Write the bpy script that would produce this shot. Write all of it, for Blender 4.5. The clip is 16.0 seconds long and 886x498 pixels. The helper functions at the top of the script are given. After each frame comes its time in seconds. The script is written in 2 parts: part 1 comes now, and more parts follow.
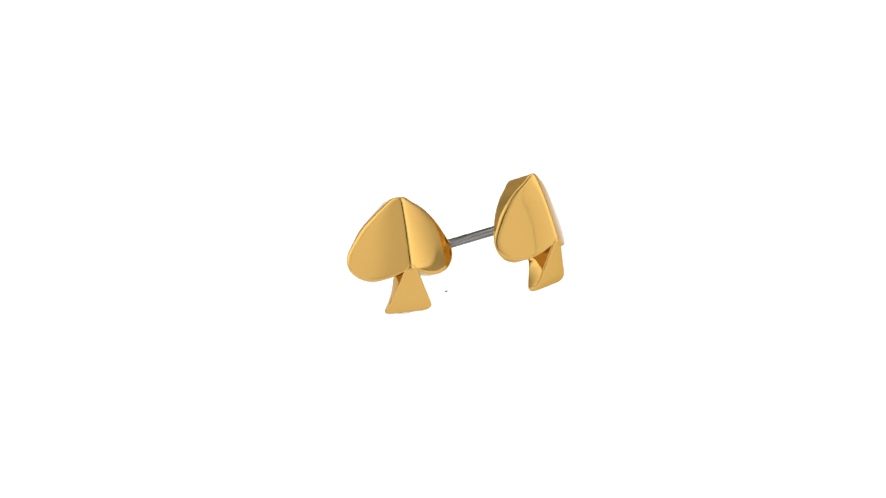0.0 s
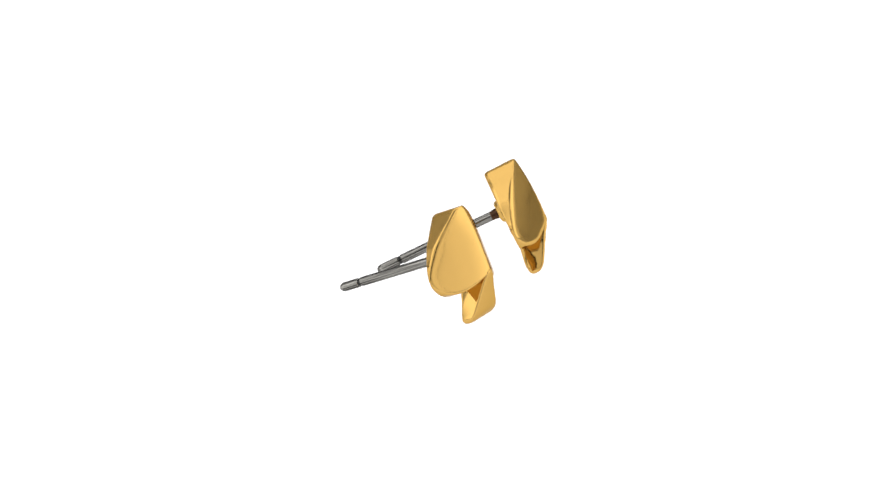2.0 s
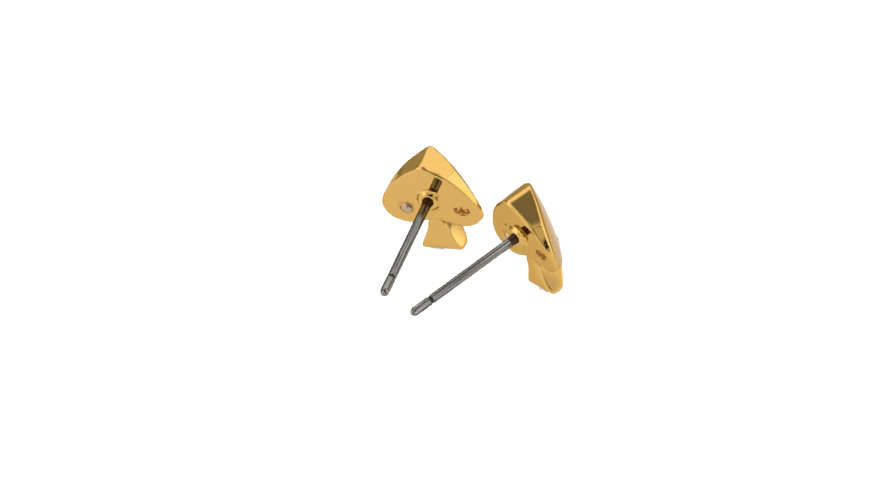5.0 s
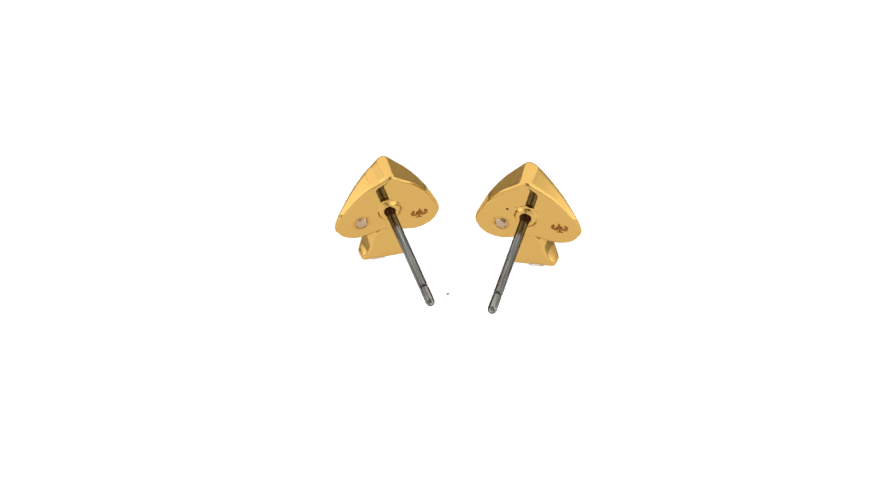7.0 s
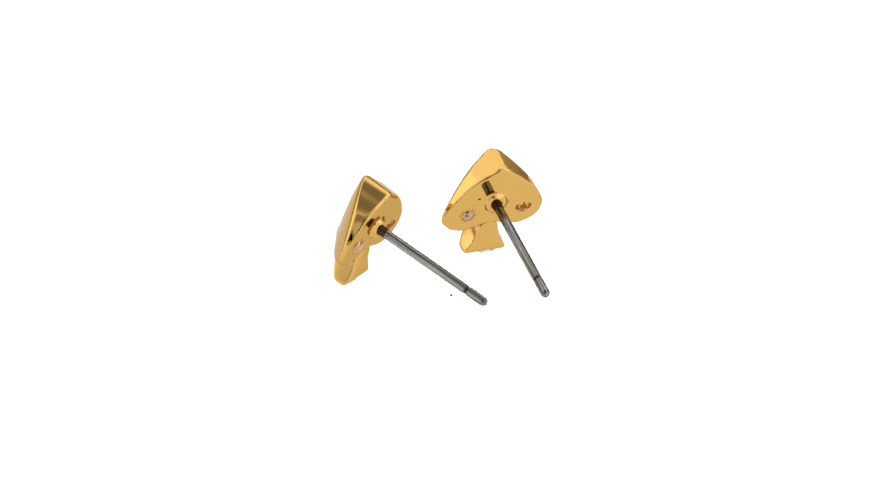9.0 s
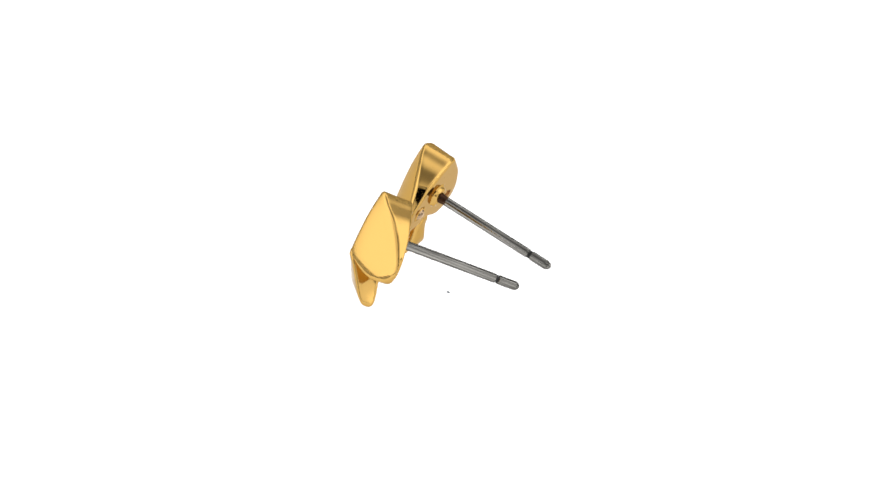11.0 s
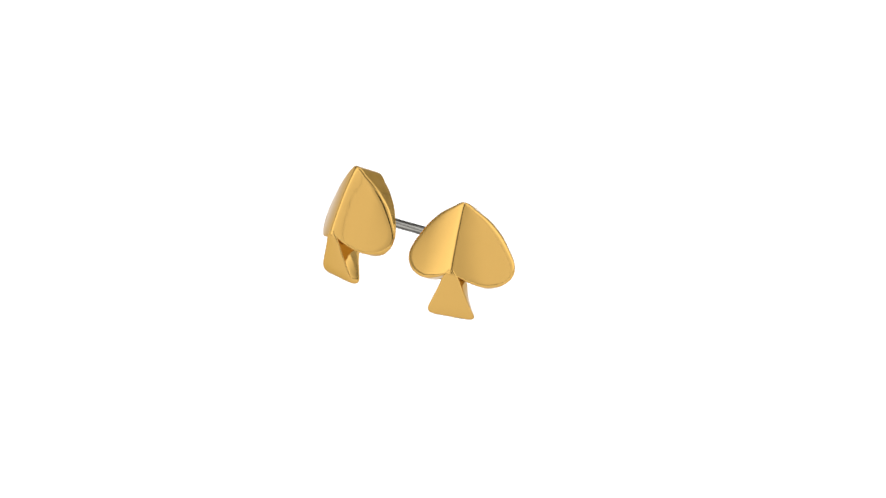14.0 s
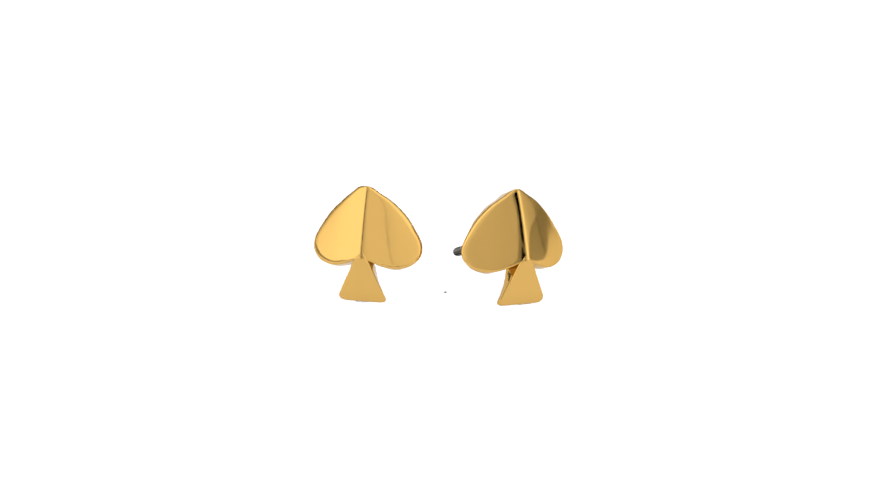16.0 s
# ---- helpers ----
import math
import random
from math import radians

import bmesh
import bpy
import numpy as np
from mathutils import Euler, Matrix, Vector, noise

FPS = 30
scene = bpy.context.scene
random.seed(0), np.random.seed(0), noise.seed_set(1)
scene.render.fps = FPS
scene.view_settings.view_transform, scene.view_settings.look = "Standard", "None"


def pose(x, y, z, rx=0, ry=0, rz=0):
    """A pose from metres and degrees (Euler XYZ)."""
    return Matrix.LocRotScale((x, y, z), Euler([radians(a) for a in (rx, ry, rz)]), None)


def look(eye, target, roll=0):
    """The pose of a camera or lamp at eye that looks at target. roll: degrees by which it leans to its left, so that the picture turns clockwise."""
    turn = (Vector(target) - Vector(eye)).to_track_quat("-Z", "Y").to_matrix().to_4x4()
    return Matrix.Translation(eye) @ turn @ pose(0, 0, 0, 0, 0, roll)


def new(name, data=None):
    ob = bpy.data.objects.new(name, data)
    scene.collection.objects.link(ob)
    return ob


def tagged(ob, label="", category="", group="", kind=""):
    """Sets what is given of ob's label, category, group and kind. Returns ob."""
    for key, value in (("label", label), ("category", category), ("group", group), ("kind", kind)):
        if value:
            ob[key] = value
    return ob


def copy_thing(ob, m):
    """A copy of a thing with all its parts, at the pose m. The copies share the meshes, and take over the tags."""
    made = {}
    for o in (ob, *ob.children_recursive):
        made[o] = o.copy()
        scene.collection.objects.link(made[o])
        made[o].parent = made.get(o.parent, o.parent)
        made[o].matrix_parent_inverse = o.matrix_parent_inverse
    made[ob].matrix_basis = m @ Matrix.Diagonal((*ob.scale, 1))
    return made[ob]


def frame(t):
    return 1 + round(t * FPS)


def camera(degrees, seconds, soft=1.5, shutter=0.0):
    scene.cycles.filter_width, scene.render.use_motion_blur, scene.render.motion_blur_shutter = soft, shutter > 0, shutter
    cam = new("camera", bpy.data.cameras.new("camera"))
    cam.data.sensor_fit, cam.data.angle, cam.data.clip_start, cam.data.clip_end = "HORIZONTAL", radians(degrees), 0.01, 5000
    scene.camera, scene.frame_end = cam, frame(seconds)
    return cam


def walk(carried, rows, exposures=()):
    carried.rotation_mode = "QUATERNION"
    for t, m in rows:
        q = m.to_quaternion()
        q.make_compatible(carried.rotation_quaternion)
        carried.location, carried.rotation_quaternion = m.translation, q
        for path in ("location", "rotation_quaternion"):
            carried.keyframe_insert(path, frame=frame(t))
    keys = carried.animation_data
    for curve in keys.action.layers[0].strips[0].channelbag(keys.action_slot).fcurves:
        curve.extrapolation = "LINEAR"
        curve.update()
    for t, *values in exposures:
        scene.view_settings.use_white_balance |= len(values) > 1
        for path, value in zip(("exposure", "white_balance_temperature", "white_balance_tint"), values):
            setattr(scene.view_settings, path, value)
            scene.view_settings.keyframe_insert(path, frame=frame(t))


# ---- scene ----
# The camera: a long lens 0.68 m away, looking down at 20 degrees, with a slight sway.
MM = 0.001
cam = camera(5.983, 16.0, soft=1.5)
EYE = Vector((-0.29, -640.0, 237.5)) * MM
AIM = Vector((-0.29, 0.0, 3.55)) * MM
PER_MM = 22.0
# seconds, sway to the side, sway in height (in 1/22 mm at the subject)
SWAY = [(0.0, 5.4, -4.9), (0.5, 5.2, -2.7), (1.0, 4.8, -1.0), (1.5, 3.8, 0.3), (2.0, 1.6, 2.7), (2.5, -2.0, 4.2), (3.0, -4.9, 3.6),
        (3.5, -5.6, 1.3), (4.0, -5.9, -0.4), (5.2, -5.6, -2.4), (6.5, -3.7, -2.7), (7.0, -1.3, -1.6), (7.5, 1.5, -0.7), (8.0, 3.5, 0.7), (8.5, 4.1, 1.7),
        (9.0, 3.4, 1.8), (10.2, 0.8, -0.8), (11.5, -0.6, -2.5), (12.0, -0.2, -2.3), (12.5, -0.6, -1.2), (13.0, -0.8, -0.6), (13.5, -1.8, 0.2),
        (14.0, -3.6, 1.1), (14.5, -3.6, 1.8), (15.0, -2.1, 2.6), (15.5, 1.0, 1.2), (16.0, 3.0, -2.4)]
RIGHT = Vector((1, 0, 0))
RISE = Vector((0, math.sin(radians(20.08)), math.cos(radians(20.08))))
walk(cam, [(t, look(EYE, AIM + (RISE * b - RIGHT * a) * (MM / PER_MM))) for t, a, b in SWAY])

# ---- light ----
world = bpy.data.worlds.new("studio")
world.use_nodes = True
world.node_tree.nodes["Background"].inputs[0].default_value = (1, 1, 1, 1)
world.node_tree.nodes["Background"].inputs[1].default_value = 0.0
scene.world = world
scene.view_settings.exposure = 0.0
# the light comes from the light table, the softboxes and the added front panels below

# ---- materials ----


def material(name, color, rough, metal=0.0):
    m = bpy.data.materials.new(name)
    m.use_nodes = True
    b = m.node_tree.nodes["Principled BSDF"]
    b.inputs["Base Color"].default_value = (*color, 1)
    b.inputs["Roughness"].default_value = rough
    b.inputs["Metallic"].default_value = metal
    return m, m.node_tree.nodes, m.node_tree.links, b


def grain(nodes, links, b, scale, low, high, bump_scale, bump, distance):
    """Uneven gloss at one size and a fine relief at another."""
    co = nodes.new("ShaderNodeTexCoord")
    n = nodes.new("ShaderNodeTexNoise")
    n.inputs["Scale"].default_value, n.inputs["Detail"].default_value = scale, 4
    r = nodes.new("ShaderNodeMapRange")
    r.inputs["To Min"].default_value, r.inputs["To Max"].default_value = low, high
    links.new(co.outputs["Object"], n.inputs["Vector"])
    links.new(n.outputs["Fac"], r.inputs["Value"])
    links.new(r.outputs["Result"], b.inputs["Roughness"])
    n2 = nodes.new("ShaderNodeTexNoise")
    n2.inputs["Scale"].default_value, n2.inputs["Detail"].default_value = bump_scale, 3
    links.new(co.outputs["Object"], n2.inputs["Vector"])
    bp = nodes.new("ShaderNodeBump")
    bp.inputs["Strength"].default_value, bp.inputs["Distance"].default_value = bump, distance
    links.new(n2.outputs["Fac"], bp.inputs["Height"])
    links.new(bp.outputs["Normal"], b.inputs["Normal"])


def gold_material(name, color, low, high, bump):
    m, nodes, links, b = material(name, color, 0.15, 1.0)
    b.inputs["Specular Tint"].default_value = (0.66, 0.58, 0.46, 1)
    grain(nodes, links, b, 500, low, high, 900, bump, 0.00004)
    return m


GOLD = gold_material("polished_gold_plate", (0.57, 0.348, 0.099), 0.05, 0.09, 0.05)
DARK_GOLD = gold_material("engraved_gold", (0.27, 0.10, 0.022), 0.3, 0.4, 0.3)

STEEL, nodes, links, b = material("grey_steel_wire", (0.185, 0.178, 0.165), 0.2, 1.0)
b.inputs["Specular Tint"].default_value = (0.3, 0.3, 0.3, 1)
grain(nodes, links, b, 700, 0.10, 0.17, 2500, 0.2, 0.00003)
# lengthwise wire grain, with dark and bright reflection streaks put into its colour
co = nodes.new("ShaderNodeTexCoord")
stretch = nodes.new("ShaderNodeMapping")
stretch.inputs["Scale"].default_value = (9000, 120, 9000)
streaks = nodes.new("ShaderNodeTexNoise")
streaks.inputs["Scale"].default_value, streaks.inputs["Detail"].default_value = 1.0, 3
tone = nodes.new("ShaderNodeValToRGB")
tone.color_ramp.elements[0].position, tone.color_ramp.elements[0].color = 0.36, (0.045, 0.043, 0.04, 1)
tone.color_ramp.elements[1].position, tone.color_ramp.elements[1].color = 0.66, (0.35, 0.34, 0.315, 1)
links.new(co.outputs["Object"], stretch.inputs["Vector"])
links.new(stretch.outputs["Vector"], streaks.inputs["Vector"])
links.new(streaks.outputs["Fac"], tone.inputs["Fac"])
links.new(tone.outputs["Color"], b.inputs["Base Color"])

SOLDER = gold_material("browned_solder", (0.06, 0.032, 0.02), 0.25, 0.45, 0.5)

# near-black, the shade inside the post's notch as a colour
GROOVE, nodes, links, b = material("groove_shade", (0.03, 0.03, 0.03), 0.4, 1.0)

CRYSTAL, nodes, links, b = material("clear_crystal", (0.42, 0.29, 0.18), 0.04, 0.85)
b.inputs["Specular Tint"].default_value = (1.0, 0.85, 0.65, 1)

PUTTY, nodes, links, b = material("white_putty", (0.86, 0.86, 0.84), 0.45)
b.inputs["Transmission Weight"].default_value, b.inputs["IOR"].default_value = 0.6, 1.3
grain(nodes, links, b, 900, 0.35, 0.6, 2500, 0.3, 0.0001)

DUST, nodes, links, b = material("grey_lint", (0.10, 0.13, 0.15), 0.9)
FABRIC, nodes, links, b = material("pale_tent_fabric", (0.54, 0.54, 0.54), 0.9)
grain(nodes, links, b, 6, 0.85, 0.95, 900, 0.2, 0.0004)
GREY, nodes, links, b = material("grey_tent_fabric", (0.5, 0.5, 0.5), 0.9)
grain(nodes, links, b, 6, 0.85, 0.95, 900, 0.2, 0.0004)
PALE, nodes, links, b = material("light_grey_tent_fabric", (0.55, 0.55, 0.55), 0.9)
grain(nodes, links, b, 6, 0.85, 0.95, 900, 0.2, 0.0004)
ROOF, nodes, links, b = material("dark_tent_fabric", (0.36, 0.36, 0.36), 0.9)
grain(nodes, links, b, 6, 0.85, 0.95, 900, 0.2, 0.0004)
BLACK, nodes, links, b = material("black_cloth", (0.006, 0.006, 0.006), 0.95)
grain(nodes, links, b, 6, 0.9, 1.0, 900, 0.2, 0.0004)

# An opal acrylic light table, lit from inside.
OPAL, nodes, links, b = material("lit_opal_acrylic", (0.08, 0.08, 0.08), 0.6)
b.inputs["Emission Color"].default_value = (1.0, 1.0, 1.0, 1)
b.inputs["Emission Strength"].default_value = 1.12


def diffuser_material(name, high, front=-1.0, back=1.0, shape=((0.0, 1.0), (1.0, 1.0)), across=False):
    """A backlit diffuser of the radiance high; shape: how it falls off from its front end to its back end (metres along y; across: metres from the middle along x)."""
    m, nodes, links, b = material(name, (0.1, 0.1, 0.1), 0.8)
    co = nodes.new("ShaderNodeTexCoord")
    sep = nodes.new("ShaderNodeSeparateXYZ")
    links.new(co.outputs["Object"], sep.inputs["Vector"])
    span = nodes.new("ShaderNodeMapRange")
    span.inputs["From Min"].default_value, span.inputs["From Max"].default_value = front, back
    away = nodes.new("ShaderNodeMath")
    away.operation = "ABSOLUTE"
    links.new(sep.outputs["X"], away.inputs[0])
    links.new(away.outputs["Value"] if across else sep.outputs["Y"], span.inputs["Value"])
    fall = nodes.new("ShaderNodeValToRGB")
    fall.color_ramp.interpolation = "EASE"
    dots = fall.color_ramp.elements
    while len(dots) < len(shape):
        dots.new(0.5)
    for dot, (u, value) in zip(dots, shape):
        dot.position, dot.color = u, (value, value, value, 1)
    links.new(span.outputs["Result"], fall.inputs["Fac"])
    b.inputs["Emission Strength"].default_value = high
    links.new(fall.outputs["Color"], b.inputs["Emission Color"])
    return m


GLOW_SIDE = diffuser_material("lit_side_diffuser", 1.85, -0.965, 0.40, ((0.0, 0.60), (0.18, 0.68), (0.40, 1.0), (0.68, 1.0), (1.0, 0.36)))
# glow of the added front panels, graded sideways to suit the gold's reflections
GLOW_FRONT = diffuser_material("front_fill_glow", 1.14, 0.17, 0.97, ((0.0, 0.66), (0.35, 0.72), (0.68, 1.0), (1.0, 1.0)), across=True)
# roof diffuser, with a dim front middle put into its glow for dark reflections
GLOW_TOP, nodes, links, b = material("lit_top_diffuser", (0.1, 0.1, 0.1), 0.8)
co, place, reach = nodes.new("ShaderNodeTexCoord"), nodes.new("ShaderNodeMapping"), nodes.new("ShaderNodeVectorMath")
place.inputs["Scale"].default_value, place.inputs["Location"].default_value = (1 / 0.55, 1 / 0.5, 0), (0, 1.0, 0)
reach.operation = "LENGTH"
fade = nodes.new("ShaderNodeMapRange")
fade.interpolation_type = "SMOOTHSTEP"
for key, value in (("From Min", 0.35), ("From Max", 1.4), ("To Min", 0.18), ("To Max", 1.5)):
    fade.inputs[key].default_value = value
links.new(co.outputs["Object"], place.inputs["Vector"])
links.new(place.outputs["Vector"], reach.inputs[0])
links.new(reach.outputs["Value"], fade.inputs["Value"])
b.inputs["Emission Color"].default_value = (1, 1, 1, 1)
links.new(fade.outputs["Result"], b.inputs["Emission Strength"])

# ---- mesh helpers ----


def finish(bm, name, mat, smooth=True, sharp=None):
    me = bpy.data.meshes.new(name)
    bmesh.ops.recalc_face_normals(bm, faces=bm.faces)
    bm.to_mesh(me)
    bm.free()
    me.materials.append(mat)
    for p in me.polygons:
        p.use_smooth = smooth
    if smooth and sharp:
        me.set_sharp_from_angle(angle=radians(sharp))
    return me


def part(name, bm, mat, parent, label="", smooth=True, sharp=None):
    ob = new(name, finish(bm, name, mat, smooth, sharp))
    ob.parent = parent
    if label:
        ob["label"] = label
    return ob


def box(bm, x0, x1, y0, y1, z0, z1):
    v = [bm.verts.new((x, y, z)) for z in (z0, z1) for x, y in ((x0, y0), (x1, y0), (x1, y1), (x0, y1))]
    for f in ((3, 2, 1, 0), (4, 5, 6, 7), (0, 1, 5, 4), (1, 2, 6, 5), (2, 3, 7, 6), (3, 0, 4, 7)):
        bm.faces.new([v[i] for i in f])


def lathe(bm, profile, n=32, cx=0.0, cz=0.0, lift=0.0):
    """A turned form round an axis along y: profile of (radius, y) in mm."""
    rings = []
    for r, y in profile:
        y += lift
        if r < 1e-6:
            rings.append([bm.verts.new((cx * MM, y * MM, cz * MM))])
        else:
            rings.append([bm.verts.new(((cx + r * math.cos(2 * math.pi * i / n)) * MM, y * MM,
                                        (cz + r * math.sin(2 * math.pi * i / n)) * MM)) for i in range(n)])
    for a, c in zip(rings, rings[1:]):
        for i in range(n):
            j = (i + 1) % n
            q = [a[i % len(a)], a[j % len(a)], c[j % len(c)], c[i % len(c)]]
            q = list(dict.fromkeys(q))
            if len(q) > 2:
                bm.faces.new(q)


def spline(pts, n):
    """n points evenly spaced along a smooth line through pts (2D)."""
    p = [Vector(q) for q in pts]
    p = [2 * p[0] - p[1]] + p + [2 * p[-1] - p[-2]]
    fine = []
    for i in range(1, len(p) - 2):
        a, c, d, e = p[i - 1:i + 3]
        for k in range(24):
            t = k / 24
            fine.append(0.5 * (2 * c + (d - a) * t + (2 * a - 5 * c + 4 * d - e) * t * t + (3 * c - a - 3 * d + e) * t ** 3))
    fine.append(p[-2])
    run = [0.0]
    for a, c in zip(fine, fine[1:]):
        run.append(run[-1] + (c - a).length)
    out, k = [], 0
    for i in range(n):
        s = run[-1] * i / (n - 1)
        while k < len(run) - 2 and run[k + 1] < s:
            k += 1
        out.append(fine[k].lerp(fine[k + 1], (s - run[k]) / max(run[k + 1] - run[k], 1e-9)))
    return out


# ---- the setting: a light table in a white tent with a dark gap for the camera ----
FLOOR_Z = 0.59 * MM
TENT = 1.0


def build_setting():
    bm = bmesh.new()
    box(bm, -TENT, TENT, -TENT, TENT, FLOOR_Z - 0.02, FLOOR_Z)
    floor = new("floor", finish(bm, "floor", OPAL, False))
    tagged(floor, "glowing white opal acrylic light table, blank", "light table", kind="structure")
    sides = {"wall_north": (-TENT, TENT, TENT, TENT + 0.02), "wall_east": (TENT, TENT + 0.02, -TENT, TENT), "wall_west": (-TENT - 0.02, -TENT, -TENT, TENT)}
    for name, (x0, x1, y0, y1) in sides.items():
        bm = bmesh.new()
        box(bm, x0, x1, y0, y1, FLOOR_Z - 0.02, 1.3)
        tagged(new(name, finish(bm, name, PALE if name == "wall_north" else FABRIC, False)), "plain pale grey fabric wall of a photo tent", "wall", kind="structure")
    # front wall with the camera gap
    gap, sill, top = 0.135, 0.28, 1.15
    bm = bmesh.new()
    box(bm, -TENT, -gap, -TENT - 0.02, -TENT, FLOOR_Z - 0.02, 1.3)
    box(bm, gap, TENT, -TENT - 0.02, -TENT, FLOOR_Z - 0.02, 1.3)
    box(bm, -gap, gap, -TENT - 0.02, -TENT, top, 1.3)
    box(bm, -gap, gap, -TENT - 0.02, -TENT, FLOOR_Z - 0.02, sill)
    tagged(new("wall_south", finish(bm, "wall_south", GREY, False)), "grey fabric tent wall with a gap for the camera", "wall", kind="structure")
    bm = bmesh.new()
    box(bm, -0.5, 0.5, -TENT - 0.42, -TENT - 0.40, FLOOR_Z - 0.02, 1.3)
    box(bm, -0.5, -0.48, -TENT - 0.40, -TENT - 0.02, FLOOR_Z - 0.02, 1.3)
    box(bm, 0.48, 0.5, -TENT - 0.40, -TENT - 0.02, FLOOR_Z - 0.02, 1.3)
    box(bm, -0.48, 0.48, -TENT - 0.40, -TENT - 0.02, 1.28, 1.3)
    box(bm, -0.48, 0.48, -TENT - 0.40, -TENT - 0.02, FLOOR_Z - 0.02, FLOOR_Z)
    tagged(new("backdrop", finish(bm, "backdrop", BLACK, False)), "black cloth hung behind the camera gap", "backdrop", kind="structure")
    bm = bmesh.new()
    box(bm, -TENT - 0.02, TENT + 0.02, -TENT - 0.02, TENT + 0.02, 1.3, 1.32)
    tagged(new("ceiling", finish(bm, "ceiling", ROOF, False)), "plain dark grey fabric roof of a photo tent", "ceiling", kind="structure")

    # an unseen strip added at the back and side walls' foot, darkening low reflections
    bm = bmesh.new()
    box(bm, -TENT + 0.03, TENT - 0.03, TENT - 0.03, TENT - 0.003, FLOOR_Z, 0.085)
    box(bm, -TENT + 0.003, -TENT + 0.03, 0.41, TENT - 0.003, FLOOR_Z, 0.085)
    box(bm, TENT - 0.03, TENT - 0.003, 0.41, TENT - 0.003, FLOOR_Z, 0.085)
    tagged(new("baseboard", finish(bm, "baseboard", ROOF, False)), "unseen dark grey strip added along the foot of the tent walls to darken reflections", "rail", kind="structure")
    # a sagging strip added across the gap, for a lighter bar in the black reflection
    bm = bmesh.new()
    n = 12
    rows = []
    for k in range(n + 1):
        u = k / n
        x, z = -gap - 0.03 + (2 * gap + 0.06) * u, 0.485 - 0.02 * u - 0.016 * math.sin(math.pi * u)
        rows.append([bm.verts.new((x, y, z + h)) for y, h in ((-TENT + 0.001, 0), (-TENT + 0.004, 0), (-TENT + 0.004, 0.024), (-TENT + 0.001, 0.024))])
    for p, q in zip(rows, rows[1:]):
        for i in range(4):
            bm.faces.new((p[i], p[(i + 1) % 4], q[(i + 1) % 4], q[i]))
    bm.faces.new(rows[0])
    bm.faces.new(rows[-1])
    tagged(new("trim", finish(bm, "trim", ROOF, False)), "grey strip added across the camera gap as a lighter bar in reflections", "strap", kind="structure")


def softbox(label, x0, x1, y0, y1, z0, z1, glow, axis, back):
    """A shallow fabric box whose open face, turned inwards along axis (0: x, 1: y, 2: z), is a glowing diffuser; back: -1 or 1, where its back lies."""
    thing = new("softbox")
    lo, hi = [x0, y0, z0], [x1, y1, z1]
    bm = bmesh.new()
    box(bm, lo[0], hi[0], lo[1], hi[1], lo[2], hi[2])
    part("diffuser", bm, glow, thing, "glowing white diffuser cloth", smooth=False)
    lo2, hi2 = list(lo), list(hi)
    if back > 0:
        lo2[axis], hi2[axis] = hi[axis] + 0.002, hi[axis] + 0.022
    else:
        lo2[axis], hi2[axis] = lo[axis] - 0.022, lo[axis] - 0.002
    bm = bmesh.new()
    box(bm, lo2[0], hi2[0], lo2[1], hi2[1], lo2[2], hi2[2])
    part("housing", bm, ROOF, thing, "dark grey cloth housing", smooth=False)
    return tagged(thing, label, "softbox", "softboxes of the tent")


build_setting()
softbox("wide glowing softbox filling the tent roof", -0.97, 0.97, -0.965, 0.97, 1.27, 1.274, GLOW_TOP, 2, 1)
for side in (-1, 1):
    inner, outer = sorted((side * 0.972, side * 0.976))
    softbox("tall glowing softbox along the tent's side wall", inner, outer, -0.965, 0.40, 0.085, 1.268, GLOW_SIDE, 0, side)
    # unseen fill panel, added so that the gold reflects a brighter front wall
    inner, outer = sorted((side * 0.17, side * 0.97))
    softbox("dim glowing panel added beside the camera gap to brighten reflections", inner, outer, -0.974, -0.97, 0.07, 1.268, GLOW_FRONT, 1, -1)

# ---- the earring: x across, y back along the post, z up its face, in mm ----
RIDGE_Y, BACK_Y = -3.27, -0.46
# the pair was finished by hand: one tip is blunt on one side, the other keen
KEEN_TIP = [(0, 3.38), (0.24, 3.34), (0.55, 3.18), (0.95, 2.92)]
BLUNT_TIP = [(0, 3.38), (0.38, 3.40), (0.74, 3.29), (1.14, 2.98)]
LOBE = [(1.94, 2.33), (2.96, 1.38), (3.70, 0.32), (4.17, -0.52), (4.32, -1.2),
        (4.19, -1.86), (3.68, -2.50), (2.93, -2.88), (2.24, -3.00), (1.4, -2.86), (0.66, -2.62), (0, -2.55)]


def face_y(x, z):
    """The two gently swelling facets that fall away from the middle ridge."""
    x = math.sqrt(x * x + 0.10 ** 2) - 0.10
    near = min(x, 2.6)
    y = RIDGE_Y + 0.46 * near + 0.03 * near * near + 0.616 * (x - near)
    reach = 3.1 if z > 0.2 else 4.6
    y -= 0.25 * max(0.0, 1 - ((z - 0.2) / reach) ** 2) * max(0.0, 1 - x / 4.3)
    return y


def roll(u):
    """The facets roll over softly towards the rim."""
    return 0.025 * max(0.0, (u - 0.5) / 0.5) ** 3


def spade_head(bm, tips):
    """tips: the outline's first points on the side of +x and on that of -x."""
    half_head(bm, tips[0], 1)
    half_head(bm, tips[1], -1)
    bmesh.ops.remove_doubles(bm, verts=bm.verts, dist=0.002 * MM)
    bmesh.ops.dissolve_degenerate(bm, edges=bm.edges, dist=0.0005 * MM)


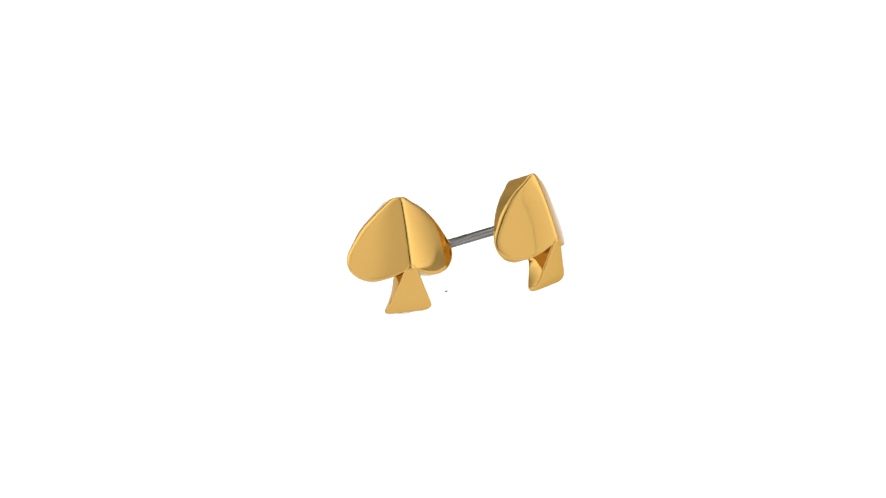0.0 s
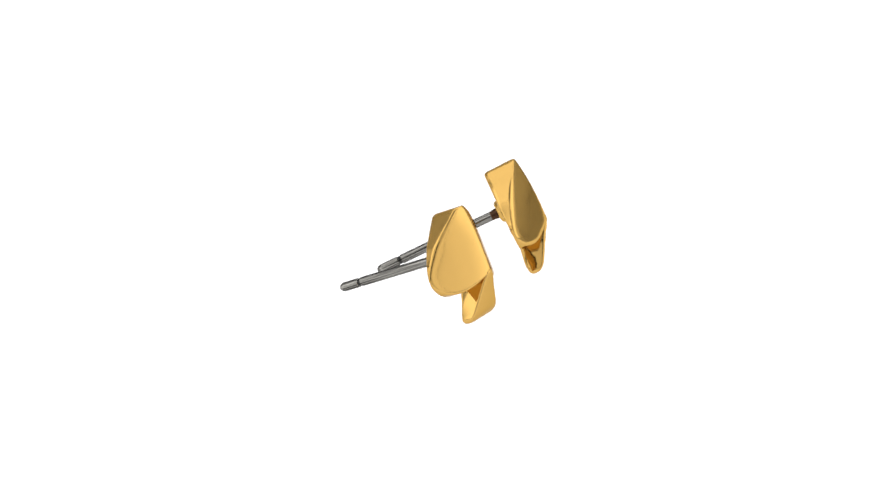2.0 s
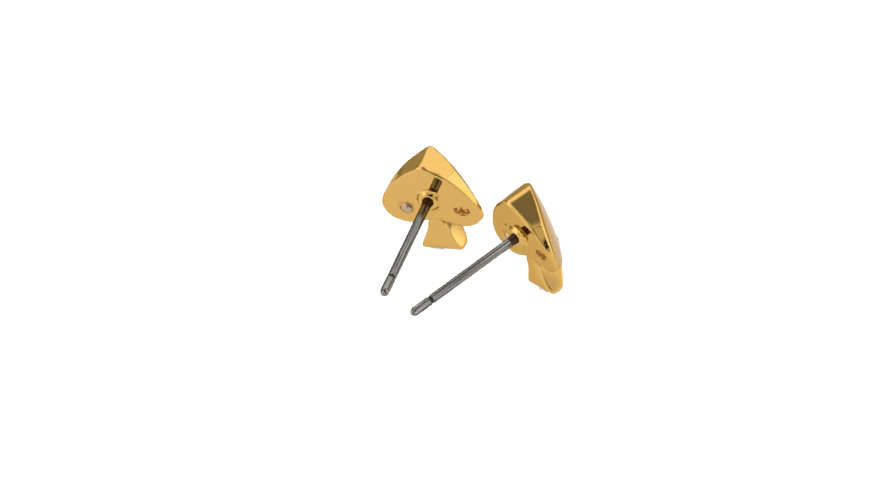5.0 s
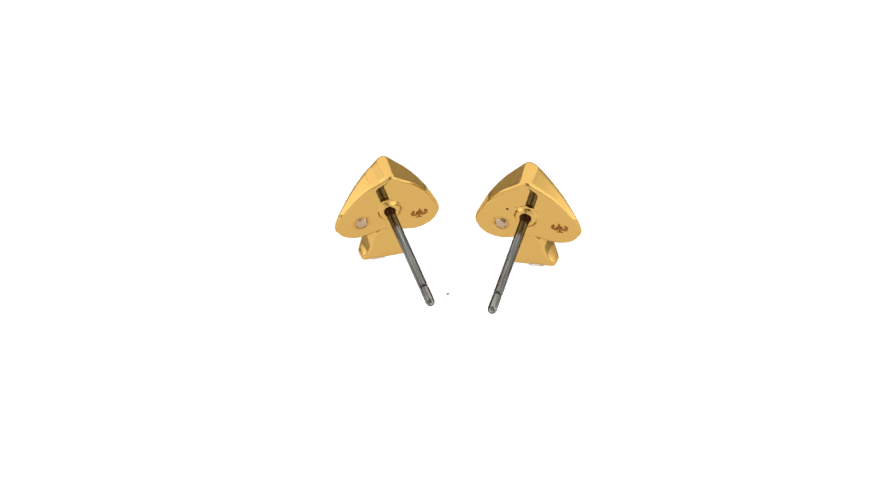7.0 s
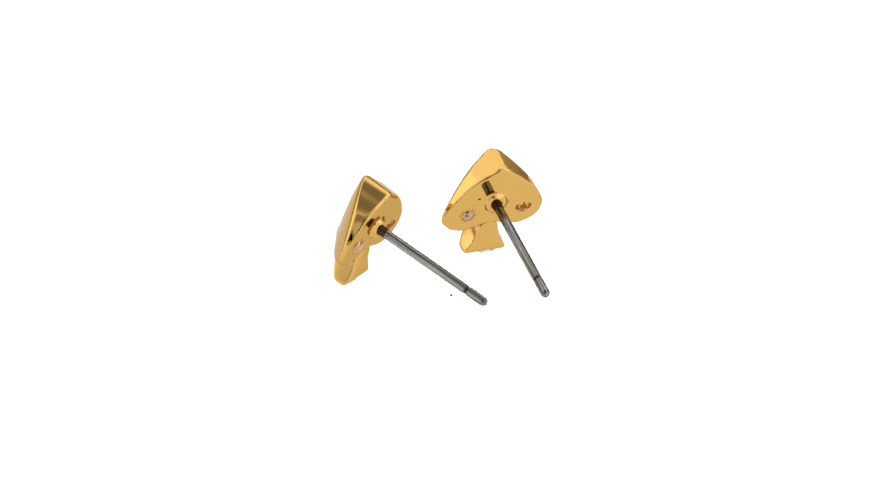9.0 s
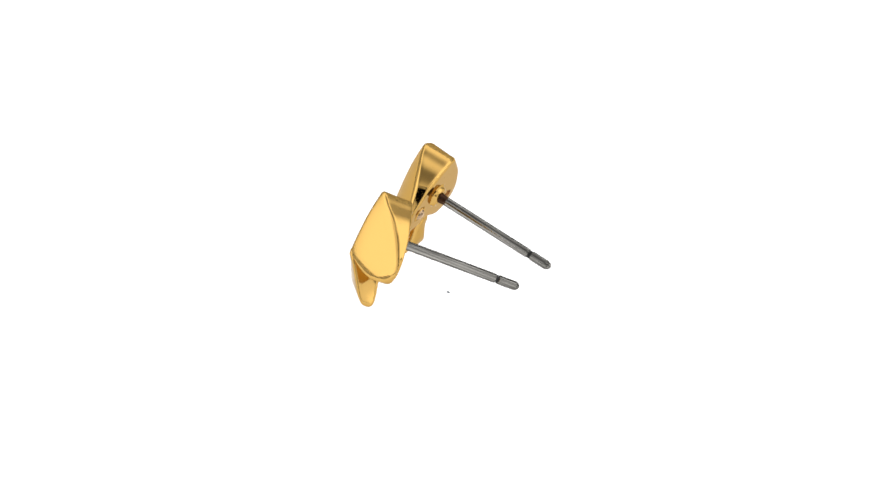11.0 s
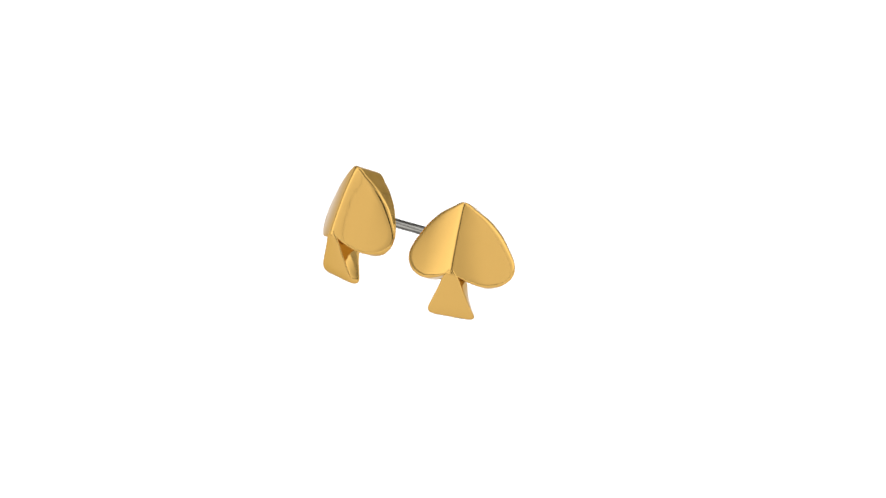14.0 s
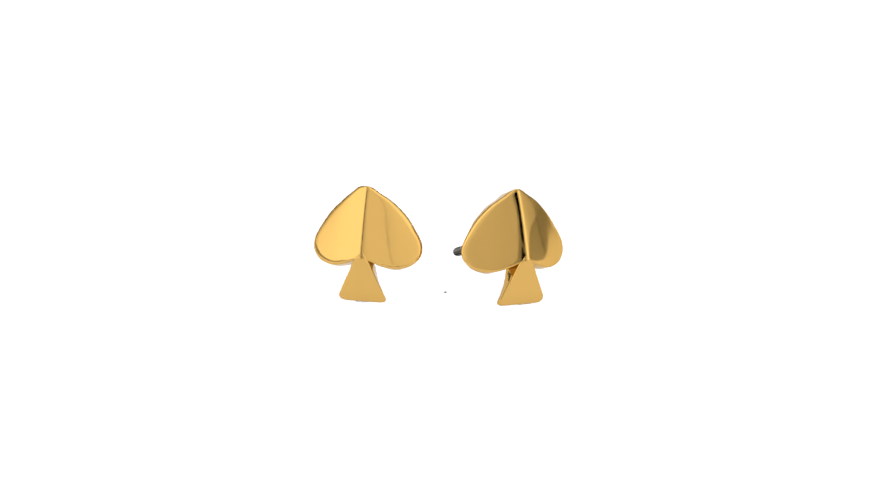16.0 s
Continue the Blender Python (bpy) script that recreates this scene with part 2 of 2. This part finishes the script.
def half_head(bm, tip, side):
    n = 84
    edge = [Vector((q.x * 1.012, q.y)) for q in spline(tip + LOBE, n)]
    inward = []
    for i in range(n):
        d = edge[min(i + 1, n - 1)] - edge[max(i - 1, 0)]
        inward.append(Vector((d.y, -d.x)).normalized())
    # turn every normal towards the middle
    inward = [v if v.dot(Vector((0, -0.6)) - e) > 0 or i > n * 0.72 and v.y > 0 else -v for i, (v, e) in enumerate(zip(inward, edge))]
    inward[0], inward[-1] = Vector((0, -1)), Vector((0, 1))
    lines = []
    for i in range(n):
        m = inward[i]
        # the walls taper: the front outline is a little larger than the back one
        e, e_back = edge[i] - m * (0.06 * abs(m.x)), edge[i] + m * (0.05 * abs(m.x))
        f = i / (n - 1)
        low = max(0.0, min(1.0, (f - 0.30) / 0.25))
        r1 = 0.25 - 0.10 * low * low * (3 - 2 * low)
        mid = Vector((0, 3.0 - 5.2 * f))

        def spot(q, y):
            return (max(q.x, 0.0) * side, y, q.y)
        line = []
        inner = e + m * r1
        inner.x = max(inner.x, 0.0)
        soft = min(1.0, (inner - mid).length / 2.2) ** 2
        for k in range(25):
            u = (k / 24) ** 1.8
            q = mid.lerp(inner, u)
            line.append(spot(q, face_y(q.x, q.y) + soft * roll(u)))
        y0 = face_y(inner.x, inner.y) + soft * roll(1.0)
        # the rim: a round that leaves the facet along its own slope and ends along the wall
        slope = (face_y(max(e.x, 0.0), e.y) - face_y(inner.x, inner.y)) / r1
        corner = y0 + (slope + soft * 0.25) * r1
        r2 = max(0.12, min(0.30, 0.16 * (BACK_Y - y0)))
        wall0 = min(corner + r1 * 0.9, corner * 0.5 + (BACK_Y - r2) * 0.5)
        wall0 = max(wall0, corner + 0.01)
        for k in range(1, 9):
            u = k / 8
            q = e + m * (r1 * (1 - u) ** 2)
            line.append(spot(q, y0 * (1 - u) ** 2 + 2 * corner * u * (1 - u) + wall0 * u * u))
        wall1 = max(BACK_Y - r2, wall0)
        for k in range(1, 8):
            line.append(spot(e.lerp(e_back, k / 7), wall0 + (wall1 - wall0) * k / 7))
        for k in range(1, 6):
            a = math.pi / 2 * k / 5
            line.append(spot(e_back + m * (r2 * (1 - math.cos(a))), wall1 + (BACK_Y - wall1) * math.sin(a)))
        last = e_back + m * r2
        last.x = max(last.x, 0.0)
        for k in range(1, 7):
            q = last.lerp(mid, k / 6)
            line.append(spot(q, BACK_Y))
        lines.append([bm.verts.new(Vector(p) * MM) for p in line])
    for a, c in zip(lines, lines[1:]):
        for k in range(len(a) - 1):
            bm.faces.new((a[k], a[k + 1], c[k + 1], c[k]))


def stem(bm):
    """A wedge: a flat triangular face from the ridge's foot to the wide bottom edge, with sides cut back."""
    levels = [(-1.95, 0.10, 0.12, 0.26), (-2.2, 0.28, 0.30, 0.07), (-2.45, 0.50, 0.52, 0.0), (-2.7, 0.68, 0.72, -0.03), (-2.95, 0.80, 0.82, -0.01), (-3.3, 0.95, 0.90, 0), (-3.9, 1.26, 1.06, 0),
              (-4.5, 1.57, 1.32, 0), (-4.9, 1.77, 1.54, 0), (-5.15, 1.89, 1.72, 0.03), (-5.30, 1.94, 1.80, 0.07), (-5.42, 1.93, 1.82, 0.13), (-5.52, 1.85, 1.77, 0.20),
              (-5.59, 1.71, 1.66, 0.27), (-5.62, 1.52, 1.5, 0.33)]
    rings = []
    for k, (z, front, back, inset) in enumerate(levels):
        yf = -3.43 + (z + 2.35) / (-5.62 + 2.35) * 2.10 + inset
        yb = -0.44 + 0.26 * max(0.0, min(1.0, (-3.4 - z) / 1.3)) - 1.1 * max(inset, 0.0)
        corners = [Vector((front, yf)), Vector((back, yb)), Vector((-back, yb)), Vector((-front, yf))]
        ring = []
        for i in range(4):
            a, c, d = corners[i - 1], corners[i], corners[(i + 1) % 4]
            ra = min(0.3, (a - c).length * 0.36, (d - c).length * 0.36)
            p0, p1 = c + (a - c).normalized() * ra, c + (d - c).normalized() * ra
            for t in (0, 0.25, 0.5, 0.75, 1):
                q = p0.lerp(c, t).lerp(c.lerp(p1, t), t)
                ring.append(bm.verts.new((q.x * MM, q.y * MM, (z - 0.06 * (1 - (q.x / 1.9) ** 2) * (k > 7)) * MM)))
        rings.append(ring)
    for a, c in zip(rings, rings[1:]):
        for i in range(len(a)):
            j = (i + 1) % len(a)
            bm.faces.new((a[i], a[j], c[j], c[i]))
    bm.faces.new(rings[0])
    bm.faces.new(rings[-1][::-1])


def cut_stone(bm, cx, cz):
    """A small round stone: a girdle, two rows of facets, a flat table and a point behind."""
    n = 8
    rows = [(0.58, -0.50, 0.0), (0.58, -0.47, 0.0), (0.42, -0.30, 0.5), (0.24, -0.20, 0.0)]
    rings = [[bm.verts.new(((cx + rad * math.cos(2 * math.pi * (i + off) / n)) * MM, y * MM, (cz + rad * math.sin(2 * math.pi * (i + off) / n)) * MM))
              for i in range(n)] for rad, y, off in rows]
    tip = bm.verts.new((cx * MM, -0.9 * MM, cz * MM))
    for i in range(n):
        j = (i + 1) % n
        bm.faces.new((tip, rings[0][i], rings[0][j]))
        bm.faces.new((rings[0][i], rings[1][i], rings[1][j], rings[0][j]))
        bm.faces.new((rings[1][i], rings[2][i], rings[1][j]))
        bm.faces.new((rings[1][j], rings[2][i], rings[2][j]))
        bm.faces.new((rings[2][i], rings[3][j], rings[2][j]))
        bm.faces.new((rings[2][i], rings[3][i], rings[3][j]))
    bm.faces.new(rings[3])


def bent_wire(bm, pts, rad):
    """A tube of 6 sides through points (x, z) on the back plane."""
    rings = []
    for k, q in enumerate(pts):
        d = (Vector(pts[min(k + 1, len(pts) - 1)]) - Vector(pts[max(k - 1, 0)])).normalized()
        side = Vector((-d.y, d.x))
        rings.append([bm.verts.new(((q[0] + side.x * rad * math.cos(a)) * MM, (BACK_Y + rad * 0.4 * math.sin(a)) * MM, (q[1] + side.y * rad * math.cos(a)) * MM))
                      for a in (math.pi * i / 3 for i in range(6))])
    for a, c in zip(rings, rings[1:]):
        for i in range(6):
            bm.faces.new((a[i], a[(i + 1) % 6], c[(i + 1) % 6], c[i]))
    bm.faces.new(rings[0])
    bm.faces.new(rings[-1][::-1])


def settle_post(bm):
    """The post springs a touch below the middle and rises towards its end."""
    for v in bm.verts:
        v.co.z += -0.13 * MM + 0.010 * v.co.y


def build_earring(tips):
    thing = new("stud_earring")
    bm = bmesh.new()
    spade_head(bm, tips)
    head = part("spade_head", bm, GOLD, thing, "polished gold faceted spade with a middle ridge", sharp=70)
    bm = bmesh.new()
    stem(bm)
    part("stem", bm, GOLD, thing, sharp=50)
    # the wire post with its notch and rounded end
    bm = bmesh.new()
    r = 0.375
    end = [(r * math.cos(a), 10.20 + 0.50 * math.sin(a)) for a in (0, 0.3, 0.6, 0.9, 1.2, 1.4)] + [(0, 10.70)]
    lathe(bm, [(0, -0.4), (r, -0.4), (r, 2), (r, 5), (r, 8.52), (r - 0.02, 8.54), (r - 0.075, 8.57), (r - 0.075, 8.81), (r - 0.02, 8.84), (r, 8.86), (r, 9.6)] + end, 28)
    settle_post(bm)
    part("post", bm, STEEL, thing, "grey steel wire post with a notch near its rounded end", sharp=40)
    # a dark ring laid into the notch in place of its shade
    bm = bmesh.new()
    lathe(bm, [(r - 0.09, 8.575), (r - 0.05, 8.60), (r - 0.055, 8.69), (r - 0.05, 8.78), (r - 0.09, 8.805)], 28)
    settle_post(bm)
    part("notch", bm, GROOVE, thing, "groove round the post, its shade put into the colour", sharp=60)
    bm = bmesh.new()
    lathe(bm, [(1.30, -0.62), (1.19, -0.545), (1.06, -0.51), (0.97, -0.46), (0.90, -0.36), (0.84, -0.23), (0.75, -0.16), (0.62, -0.15), (0.50, -0.17), (0.42, -0.2), (0.38, -0.3)], 36, 0, 0, 0.07)
    for v in bm.verts:
        if v.co.y > -0.5 * MM:
            v.co += 0.10 * MM * noise.noise_vector(v.co / MM * 1.7)
    settle_post(bm)
    part("collar", bm, GOLD, thing, "small raised gold collar round the post", sharp=50)
    bm = bmesh.new()
    lathe(bm, [(0.46, -0.25), (0.43, 0.04), (0.405, 0.15), (0.388, 0.38), (0.377, 0.52), (0.36, 0.54)], 28)
    settle_post(bm)
    part("solder", bm, SOLDER, thing, "dark brown solder at the foot of the post", sharp=60)
    # crystal in a rim
    bm = bmesh.new()
    lathe(bm, [(0.72, -0.66), (0.72, -0.60), (0.67, -0.555), (0.61, -0.57), (0.58, -0.66)], 28, 2.21, -1.21, 0.16)
    part("setting_rim", bm, GOLD, thing, "thin gold rim round the crystal")
    bm = bmesh.new()
    cut_stone(bm, 2.21, -1.21)
    part("crystal", bm, CRYSTAL, thing, "tiny clear faceted crystal", smooth=False)
    # stamped emblem, a plain clover-like shape
    bm = bmesh.new()
    cx, cz = -2.68, -1.12
    for sgn in (1, -1):
        curl = [(cx + sgn * (0.37 + 0.22 * math.cos(a)), cz + 0.02 + 0.22 * math.sin(a)) for a in (radians(150 + 24 * k) for k in range(13))]
        bent_wire(bm, curl, 0.135)
    bent_wire(bm, [(cx, cz + 0.42), (cx, cz + 0.15), (cx, cz - 0.1), (cx, cz - 0.45)], 0.10)
    bent_wire(bm, [(cx - 0.24, cz - 0.48), (cx, cz - 0.44), (cx + 0.24, cz - 0.48)], 0.075)
    part("stamped_emblem", bm, DARK_GOLD, thing, "small stamped emblem in darker gold", smooth=False)
    return thing


earring = build_earring((KEEN_TIP, BLUNT_TIP))
bm = bmesh.new()
bmesh.ops.create_icosphere(bm, subdivisions=2, radius=1.0)
for v in bm.verts:
    v.co = Vector((1.5 + 0.13 * v.co.x, BACK_Y + 0.03 * v.co.y, 0.5 + 0.10 * v.co.z)) * MM
part("pit", bm, SOLDER, earring, "tiny dark casting pit in the back")
tagged(earring, "gold spade stud earring with blunt tip, leaning on its post", "earring", "pair of stud earrings")
twin = build_earring((KEEN_TIP, KEEN_TIP))
tagged(twin, "gold spade stud earring with keen tip, leaning on its post", "earring", "pair of stud earrings")


def build_putty():
    bm = bmesh.new()
    bmesh.ops.create_icosphere(bm, subdivisions=3, radius=1.0)
    for v in bm.verts:
        k = 1 + 0.28 * noise.noise(v.co * 1.9) + 0.1 * noise.noise(v.co * 5)
        v.co = Vector((v.co.x * 0.7 * k, v.co.y * 0.24 * k, max(v.co.z * 0.26 * k, -0.2))) * MM
    ob = new("adhesive_blob", finish(bm, "adhesive_blob", PUTTY))
    return tagged(ob, "small blob of clear whitish putty under an earring stem", "adhesive putty", "putty under the earrings")


blob = build_putty()
blob_twin = copy_thing(blob, Matrix.Identity(4))


def build_speck():
    bm = bmesh.new()
    bmesh.ops.create_icosphere(bm, subdivisions=2, radius=1.0)
    for v in bm.verts:
        k = 1 + 0.4 * noise.noise(v.co * 2)
        v.co = Vector((v.co.x * 0.13 * k, v.co.y * 0.17 * k, v.co.z * 0.045 * k)) * MM
    ob = new("dust_speck", finish(bm, "dust_speck", DUST))
    return tagged(ob, "tiny grey lint speck lying on the white table", "dust speck")


speck = build_speck()

# ---- the slow turn of the pair ----
SPIN = 20.527
DRIFT = [(0, 0.0), (0.5, 0.3), (1, 0.34), (1.5, 0.26), (2, 0.05), (2.5, -0.08), (3, -0.24), (3.5, -0.38), (4, -0.2), (6.5, 0.48), (7, 0.36), (7.5, 0.12), (8, -0.02),
         (8.5, -0.19), (9, -0.3), (11.5, -0.22), (12, -0.25), (12.5, -0.26), (13, -0.34), (13.5, -0.2), (14, -0.03), (14.5, 0.05), (15, 0.28), (15.5, 0.4), (16, 0.68)]


def turned(m):
    """Rows that carry the pose m round the upright axis of the table."""
    rows = []
    for k in range(33):
        t = k / 2
        drift = float(np.interp(t, [a for a, c in DRIFT], [c for a, c in DRIFT]))
        rows.append((t, pose(0, 0, 0, 0, 0, SPIN * t + drift) @ m))
    return rows


def on_floor(thing, m, lift=0.0):
    """m, raised or lowered so that the thing stands on the table, or on putty of the thickness lift."""
    low = min((m @ v.co).z for o in thing.children_recursive for v in o.data.vertices)
    return Matrix.Translation((0, 0, FLOOR_Z + lift - low)) @ m


def motions():
    first = on_floor(earring, pose(-4.356 * MM, -4.769 * MM, 5.545 * MM, -25.29, 0.22, 19.37), 0.09 * MM)
    second = on_floor(twin, pose(5.369 * MM, 0.173 * MM, 5.475 * MM, -25.53, 3.43, 54.46))
    # the speck creeps round with the table in a small circle
    walk(speck, [(k / 2, pose((-0.03 - 0.24 * math.cos(radians(SPIN * k / 2))) * MM, (-2.55 - 0.24 * math.sin(radians(SPIN * k / 2))) * MM,
                              FLOOR_Z + 0.04 * MM, 0, 0, SPIN * k / 2)) for k in range(33)])
    walk(earring, turned(first))
    walk(twin, turned(second))
    for ob, m, turn, dx in ((blob, first, 19.37, -0.1), (blob_twin, second, 54.46, 0.6)):
        foot = m @ Vector((dx * MM, -0.42 * MM, -5.55 * MM))
        walk(ob, turned(pose(foot.x, foot.y, FLOOR_Z + 0.195 * MM, 0, 0, turn)))


motions()
